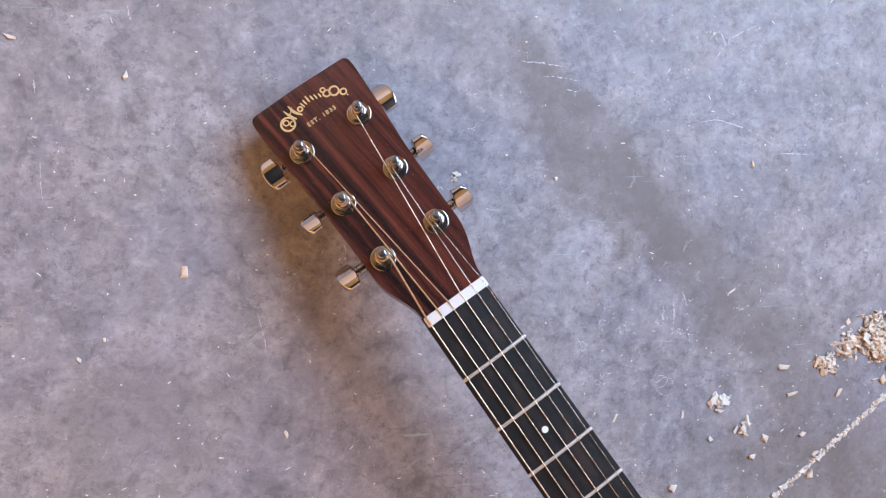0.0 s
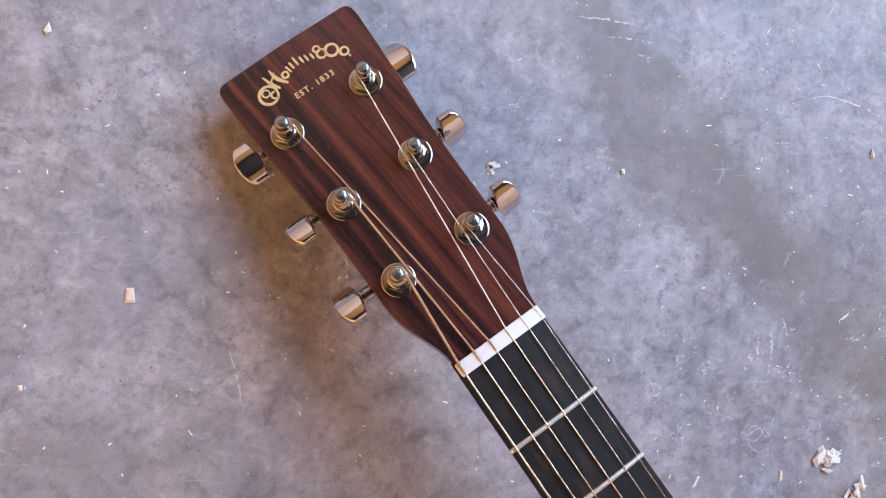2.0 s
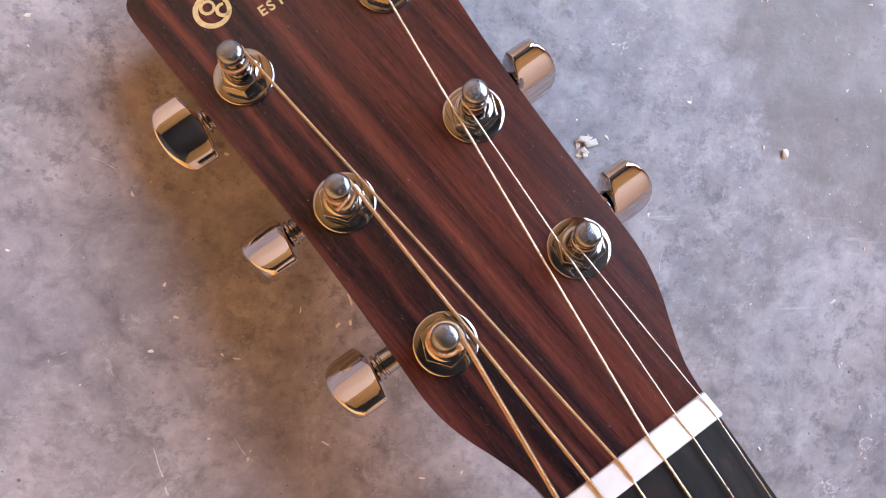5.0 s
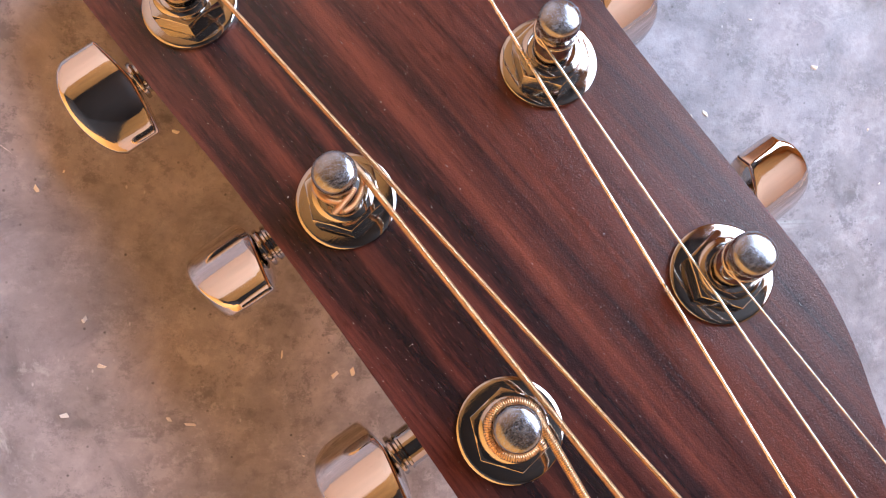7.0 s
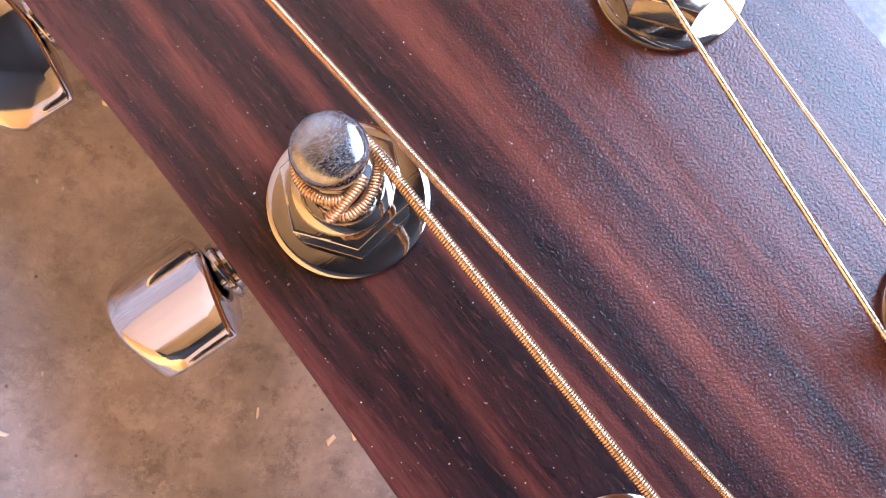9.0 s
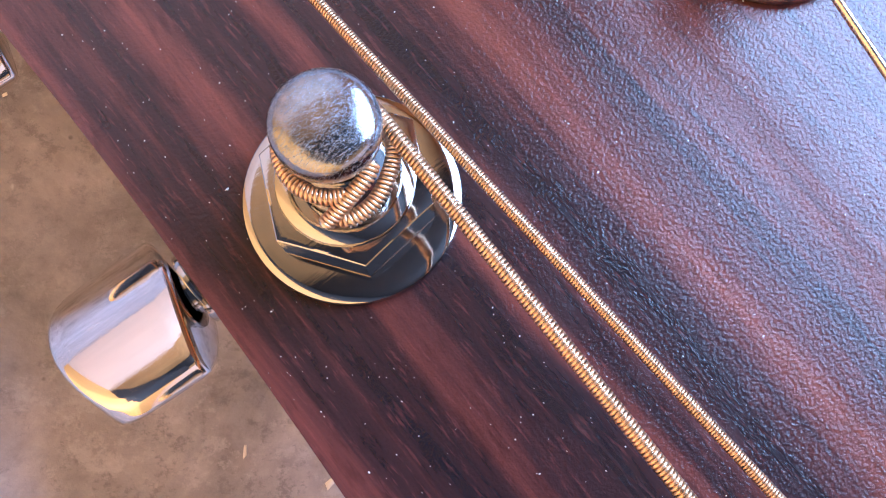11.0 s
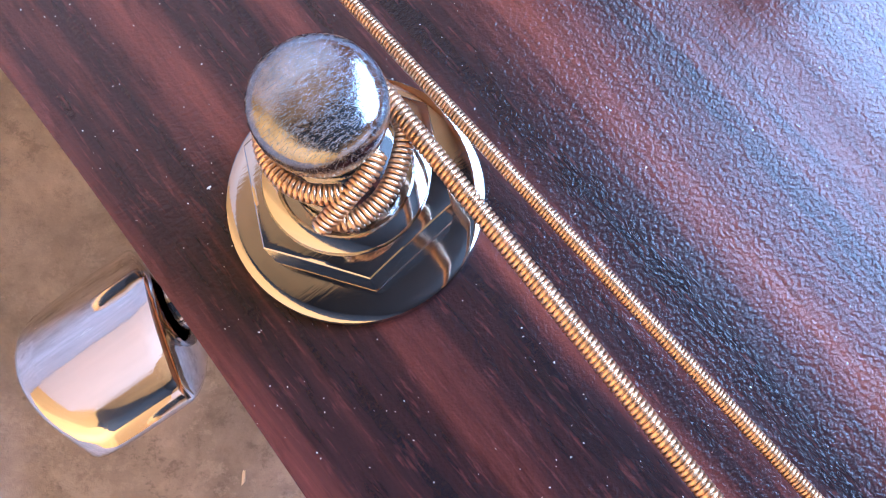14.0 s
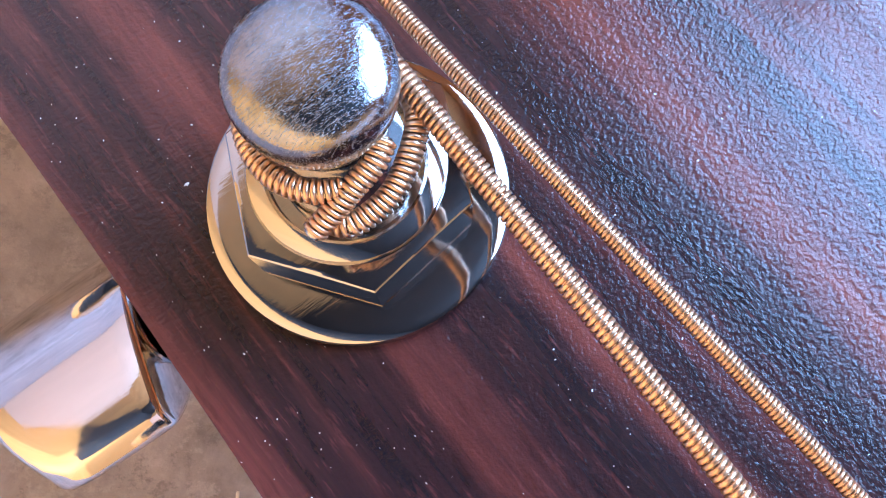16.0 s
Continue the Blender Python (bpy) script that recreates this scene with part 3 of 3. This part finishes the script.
# strings
SLOT = [-19.9, -11.6, -3.8, 4.7, 12.8, 19.9]
KINDS = [("E", 2, 0.67, 0.15, BRONZE), ("A", 1, 0.53, 0.13, BRONZE), ("D", 0, 0.41, 0.10, BRONZE), ("G", 3, 0.31, 0.0, CORE), ("B", 4, 0.215, 0.0, STEEL), ("e", 5, 0.16, 0.0, STEEL)]
for (kind, post, r, wire, material), sx in zip(KINDS, SLOT):
    px, py = POSTS[post]
    side = 1 if px > 0 else -1
    wrap = 2.45 + r + 0.15
    # from out along the neck to the nut, over it, and up to the inner flank of the post
    far = NM @ Vector(((sx * 1.10 - 2.6) * MM, -LEN * MM, 1.6 * MM)) * 1000
    at_nut = (sx, NUT_Y + 1.0, 2.2 + r * 0.3)
    off_nut = (sx, NUT_Y + 5.0, 1.9 + r * 0.3)
    zt = 11.25
    dx, dy = px - sx, py - off_nut[1]
    gap, aim = math.hypot(dx, dy), math.atan2(dy, dx)
    lean = math.asin(wrap / gap)
    th = aim + side * lean            # heading of the run, tangent to the inner flank
    a0 = th + side * math.pi / 2      # angle of the touching point on the post
    touch = (px + wrap * math.cos(a0), py + wrap * math.sin(a0), zt)
    ends = [far, at_nut, off_nut, touch]
    run = [tuple(q) for q in ends]
    turns = 0.68 if kind == "A" else 1.3 if kind == "E" else 1.6
    coil = []
    for i in range(1, 61):
        q = i / 60
        rr = wrap + (-0.5 * max(0, q - 0.8) if kind == "A" else 0.3)
        ang = a0 - side * 2 * math.pi * turns * q
        coil.append((px + rr * math.cos(ang), py + rr * math.sin(ang), zt - (2.0 * r * turns * 0.98) * q))
    path = resample(run[:2], 20).tolist()[:-1] + resample(run[1:3], 1.5).tolist()[:-1] + resample(run[2:4], 4).tolist() + coil
    st = tube("string", path, r if wire == 0 else r - 1.3 * wire, CORE if wire else material, guitar, 8, "wound bronze string" if material is not STEEL else "thin plain steel string")
    if wire:
        winding(resample(run[1:4], 0.5).tolist()[:-1] + coil, r, wire, material, st)
    bits = []
    if kind == "A":
        # the lower loop, and the cut end that stands out of the hole in the post
        bits = [[(2.5, 1.7, 10.6), (3.15, -0.6, 10.45), (2.75, -2.2, 10.3), (0.6, -3.75, 9.95), (-1.4, -3.95, 9.7), (-2.2, -3.3, 9.5)],
                [(1.3, -2.2, 10.9), (0.4, -2.75, 10.85), (-0.9, -3.05, 10.6), (-2.0, -3.25, 10.2), (-2.95, -3.35, 9.8)]]
    elif kind == "E":
        bits = [[(0.9, -1.4, 10.6), (1.6, -3.0, 10.6), (1.5, -4.0, 10.3)]]
    for bit in bits:
        out = spline([(px + x, py + y, z) for x, y, z in bit], 8)
        winding(out, r * 1.03, wire, material, st)
        ex, ey, ez = np.array(out[-1]) - np.array(out[-2])
        tube("core_end", out + [(out[-1][0] + 0.9 * ex, out[-1][1] + 0.9 * ey, out[-1][2] + 0.9 * ez)], r - 1.2 * wire, STEEL, st, 6)


# ---- litter on the floor ----
rng = np.random.default_rng(7)


def flake(size, flat=0.35, long=1.6):
    """A torn splinter: the hull of a skewed box, in metres."""
    bm = bmesh.new()
    half = np.array((long, 1.0, flat)) * size * 0.55
    skew = rng.normal(0, 0.35)
    for sx in (-1, 1):
        for sy in (-1, 1):
            for sz in (-1, 1):
                c = half * (sx, sy, sz) * rng.uniform(0.25, 1.25, 3)
                bm.verts.new((c[0] + skew * c[1], c[1], c[2]))
    out = bmesh.ops.convex_hull(bm, input=bm.verts)
    bmesh.ops.delete(bm, geom=[g for g in out["geom_interior"] if isinstance(g, bmesh.types.BMVert)], context="VERTS")
    z = min(v.co.z for v in bm.verts)
    for v in bm.verts:
        v.co.z -= z
    return bm


def many(name, places, sizes, material, label, category, tilt=25, flat=0.35, long=1.6):
    """Uncountable bits in one mesh."""
    vs, fs, n = [], [], 0
    for (x, y, z), size in zip(places, sizes):
        bm = flake(size, flat, long)
        bmesh.ops.recalc_face_normals(bm, faces=bm.faces)
        m = pose(x, y, z, *rng.normal(0, tilt, 2), rng.uniform(0, 360))
        bm.verts.index_update()
        vs += [tuple(m @ v.co) for v in bm.verts]
        fs += [[v.index + n for v in f.verts] for f in bm.faces]
        n += len(bm.verts)
        bm.free()
    me = bpy.data.meshes.new(name)
    me.from_pydata(vs, [], fs)
    me.materials.append(material)
    return tagged(new(name, me), label, category, kind="stuff")


CHIPS = [(-0.095, -0.044, 7, 1.3), (-0.127, 0.078, 4.5, 1.2), (-0.191, 0.099, 5, 2.6), (0.157, 0.016, 3.5, 1.2), (0.315, 0.028, 4.5, 1.3), (0.346, -0.127, 7, 1.6),
         (0.331, -0.182, 6.5, 1.2), (0.321, -0.196, 6.5, 1.5), (0.365, -0.181, 6, 1.5), (0.252, -0.214, 8, 1.4), (0.372, -0.214, 7.5, 1.3), (0.397, -0.150, 6, 2.4), (0.355, -0.149, 6, 3.2),
         (0.260, -0.158, 5, 3.4), (0.284, -0.179, 4.5, 1.2), (0.438, -0.142, 7, 1.4), (0.376, -0.197, 6, 2.2), (-0.158, -0.097, 3.2, 1.3), (-0.143, -0.085, 3.4, 1.4), (-0.032, -0.153, 4.2, 2.4),
         (0.205, -0.158, 4.5, 4.0), (0.300, -0.067, 5, 3.2)]
for x, y, mm, long in CHIPS:
    ob = part("wood_chip", flake(mm * MM * 0.72 / long ** 0.5, 0.5, long), CHIP2 if mm < 5.1 else CHIP, None, "", False, 1)
    ob.matrix_world = pose(x, y, 0, 0, 0, float(rng.uniform(0, 180)))
    tagged(ob, "small pale splinter of wood lying on the concrete" if long > 2 else "small pale wood chip lying on the concrete", "wood chip", "wood chips on the floor")
for x, y, n, spread in ((0.291, -0.151, 15, 6), (0.312, -0.172, 10, 5), (0.083, 0.018, 8, 2.6)):
    clump = new("shaving_clump")
    clump.location = (x, y, 0)
    tagged(clump, "clump of pale wood shavings on the concrete", "shavings", "clumps of shavings")
    for i in range(n):
        ob = part("shaving", flake(rng.uniform(0.35, 0.72) * spread * MM, 0.45, 2.3), CHIP2, clump, "", False, 1)
        ob.matrix_local = pose(*(rng.normal(0, spread * 0.5, 2) * MM), 0.0007 * (i % 3), *rng.normal(0, 10 * (i % 3), 2), rng.uniform(0, 360))
pile = []
for cx, cy, sp, n in ((0.438, -0.108, 13, 460), (0.404, -0.113, 6, 100), (0.384, -0.126, 5, 90)):
    for _ in range(n):
        a, b = rng.normal(0, 1, 2)
        pile.append((cx + a * sp * MM, cy + b * sp * 0.7 * MM, max(0, 1 - (a * a + b * b) / 5) * sp * 0.45 * MM * rng.uniform(0, 1)))
many("sawdust_heap", pile, rng.gamma(2.2, 0.62, len(pile)) * MM + 0.0007, CHIP, "loose heap of pale wood shavings on the concrete", "shavings", 35, 0.35, 2.0)
line = []
for _ in range(900):
    q = rng.uniform(-0.15, 1.35)
    line.append((0.340 + 0.102 * q + rng.normal(0, 1.1) * MM, -0.230 + 0.075 * q + rng.normal(0, 1.1) * MM, 0))
many("sawdust_line", line, rng.gamma(2.0, 0.38, len(line)) * MM + 0.0003, CHIP2, "line of pale sawdust caught along a floor joint", "sawdust", 30)
specks = [(rng.uniform(-0.30, 0.50), rng.uniform(-0.30, 0.20), 0) for _ in range(600)] + [(rng.normal(0.33, 0.09), rng.normal(-0.14, 0.07), 0) for _ in range(160)]
many("sawdust_specks", specks, np.minimum(rng.gamma(2.0, 0.22, len(specks)) * MM + 0.0002, 0.0008), CHIP2, "scattered white specks of sawdust on the concrete", "sawdust", 15, 0.4, 1.9)

slivers = [(rng.uniform(-0.25, 0.48), rng.uniform(-0.26, 0.18), 0) for _ in range(130)]
many("wood_slivers", slivers, rng.uniform(0.35, 0.8, len(slivers)) * MM, CHIP2, "thin white wood slivers scattered on the concrete", "slivers", 8, 0.3, 4.5)

# pale scuffs and hair scratches on the floor
def scuff(bm, pts, width):
    """A thin flat mark through a few floor points, pointed at its ends."""
    p = spline([(x, y, 0) for x, y in pts], 12)
    rows = []
    for i, c in enumerate(p):
        q = np.array(p[min(i + 1, len(p) - 1)]) - np.array(p[max(i - 1, 0)])
        q /= np.linalg.norm(q) + 1e-9
        w = width * (0.25 + math.sin(math.pi * i / (len(p) - 1))) * rng.uniform(0.25, 1.1) / 2
        o = rng.normal(0, 0.22) * width
        rows.append([bm.verts.new((c[0] - q[1] * (o + w), c[1] + q[0] * (o + w), 0.00012)), bm.verts.new((c[0] - q[1] * (o - w), c[1] + q[0] * (o - w), 0.00012))])
    gap = 0
    for a, b in zip(rows, rows[1:]):
        gap = gap - 1 if gap > 0 else (2 if rng.uniform() < 0.13 else 0)
        if gap == 0:
            bm.faces.new((a[0], b[0], b[1], a[1]))


marks = bmesh.new()
for pts, w in (([(0.2433, -0.0747), (0.2427, -0.083), (0.243, -0.093)], 1.6), ([(0.2507, -0.073), (0.2518, -0.082), (0.2514, -0.0914)], 1.4), ([(0.258, -0.0665), (0.2625, -0.0754)], 1.0),
               ([(0.1647, 0.079), (0.1731, 0.0773)], 0.9), ([(0.1304, 0.0971), (0.147, 0.0965), (0.1622, 0.0946)], 0.9), ([(0.1468, 0.0875), (0.16, 0.087), (0.1743, 0.0853)], 0.9),
               ([(0.2512, 0.033), (0.2595, 0.0333)], 0.8), ([(0.2663, 0.057), (0.286, 0.06), (0.3157, 0.0515), (0.338, 0.0388)], 0.7), ([(0.338, 0.0365), (0.352, 0.0362), (0.3633, 0.036)], 1.0),
               ([(0.281, 0.103), (0.2885, 0.114), (0.2978, 0.1222), (0.316, 0.131)], 1.0), ([(0.2767, 0.1189), (0.284, 0.1245), (0.2885, 0.1195), (0.29, 0.1138)], 1.0), ([(0.2792, 0.1271), (0.284, 0.117)], 0.7),
               ([(-0.0499, -0.0719), (-0.0454, -0.0888), (-0.0448, -0.0981)], 0.7), ([(-0.1251, 0.1209), (-0.123, 0.1108)], 0.9), ([(-0.1789, 0.0745), (-0.1785, 0.0661)], 0.9),
               ([(-0.1765, 0.028), (-0.177, 0.014), (-0.1762, 0.002)], 0.6)):
    scuff(marks, pts, w * MM)
for cx, cy, n in ((0.1957, -0.0872, 5), (0.2156, -0.0921, 6), (0.1795, -0.1038, 4), (0.1974, -0.1312, 3), (0.2487, -0.137, 4), (0.3053, -0.0827, 5), (0.2619, -0.1006, 6), (-0.165, -0.02, 3), (0.10, 0.05, 4)):
    for _ in range(n):
        x, y, a, q = cx + rng.normal(0, 4) * MM, cy + rng.normal(0, 4) * MM, rng.normal(0.6, 0.5), rng.uniform(0.8, 2.6) * MM
        scuff(marks, [(x, y), (x + q * math.cos(a), y + q * math.sin(a)), (x + 2 * q * math.cos(a + 0.12), y + 2 * q * math.sin(a + 0.12))], rng.uniform(0.3, 0.9) * MM)
for _ in range(60):
    x, y, a, q = rng.uniform(-0.22, 0.46), rng.uniform(-0.24, 0.16), rng.normal(0.2, 0.9), rng.uniform(1.5, 6) * MM
    scuff(marks, [(x, y), (x + q * math.cos(a), y + q * math.sin(a)), (x + 2 * q * math.cos(a + 0.15), y + 2 * q * math.sin(a + 0.15))], rng.uniform(0.1, 0.28) * MM)
# dried rings and curled smears
for cx, cy, r, w in ((0.1942, -0.0872, 2.4, 0.7), (0.1772, -0.1038, 4.6, 0.8), (0.1800, -0.1020, 3.0, 0.6), (0.2459, -0.1373, 8.0, 0.6), (0.2420, -0.1330, 5.0, 0.6)):
    turn = rng.uniform(0, 360)
    scuff(marks, [(cx + r * MM * math.cos(radians(turn + q)) * rng.uniform(0.85, 1.15), cy + r * MM * math.sin(radians(turn + q)) * rng.uniform(0.7, 1.0)) for q in range(0, 331, 55)], w * MM)
for cx, cy, n, spread in ((0.2120, -0.0918, 11, 3.4), (0.2400, -0.0915, 6, 4.0), (0.2596, -0.0984, 5, 4.0), (0.1952, -0.1305, 4, 2.5), (0.2506, -0.0840, 4, 2.5), (0.2620, -0.0715, 3, 2.0)):
    for _ in range(n):
        x, y, a, q = cx + rng.normal(0, spread) * MM, cy + rng.normal(0, spread * 0.6) * MM, rng.uniform(0, 6.3), rng.uniform(0.8, 1.8) * MM
        scuff(marks, [(x, y), (x + q * math.cos(a), y + q * math.sin(a)), (x + 2 * q * math.cos(a + 0.6), y + 2 * q * math.sin(a + 0.6)), (x + 2.4 * q * math.cos(a + 1.2), y + 2.4 * q * math.sin(a + 1.2))], rng.uniform(0.4, 1.0) * MM)
tagged(part("floor_scuffs", marks, SCUFF, None, "", False, 1), "pale scuffs and hair scratches worn into the concrete", "scuffs", kind="stuff")
# dust on the face of the headstock
inside = []
while len(inside) < 2600:
    x, y = rng.uniform(-34, 34), rng.uniform(-82, 76)
    if abs(x) < 21 + max(0, min(1, (y + 84) / 34)) * 10:
        inside.append((x * MM, y * MM, 0))
dust = many("dust_specks", inside, rng.gamma(1.5, 0.010, len(inside)) * MM + 0.000022, DUST, "fine pale dust specks on the dark headstock face", "dust", 10, 0.4, 1.7)
dust.matrix_world = guitar.matrix_world.copy()
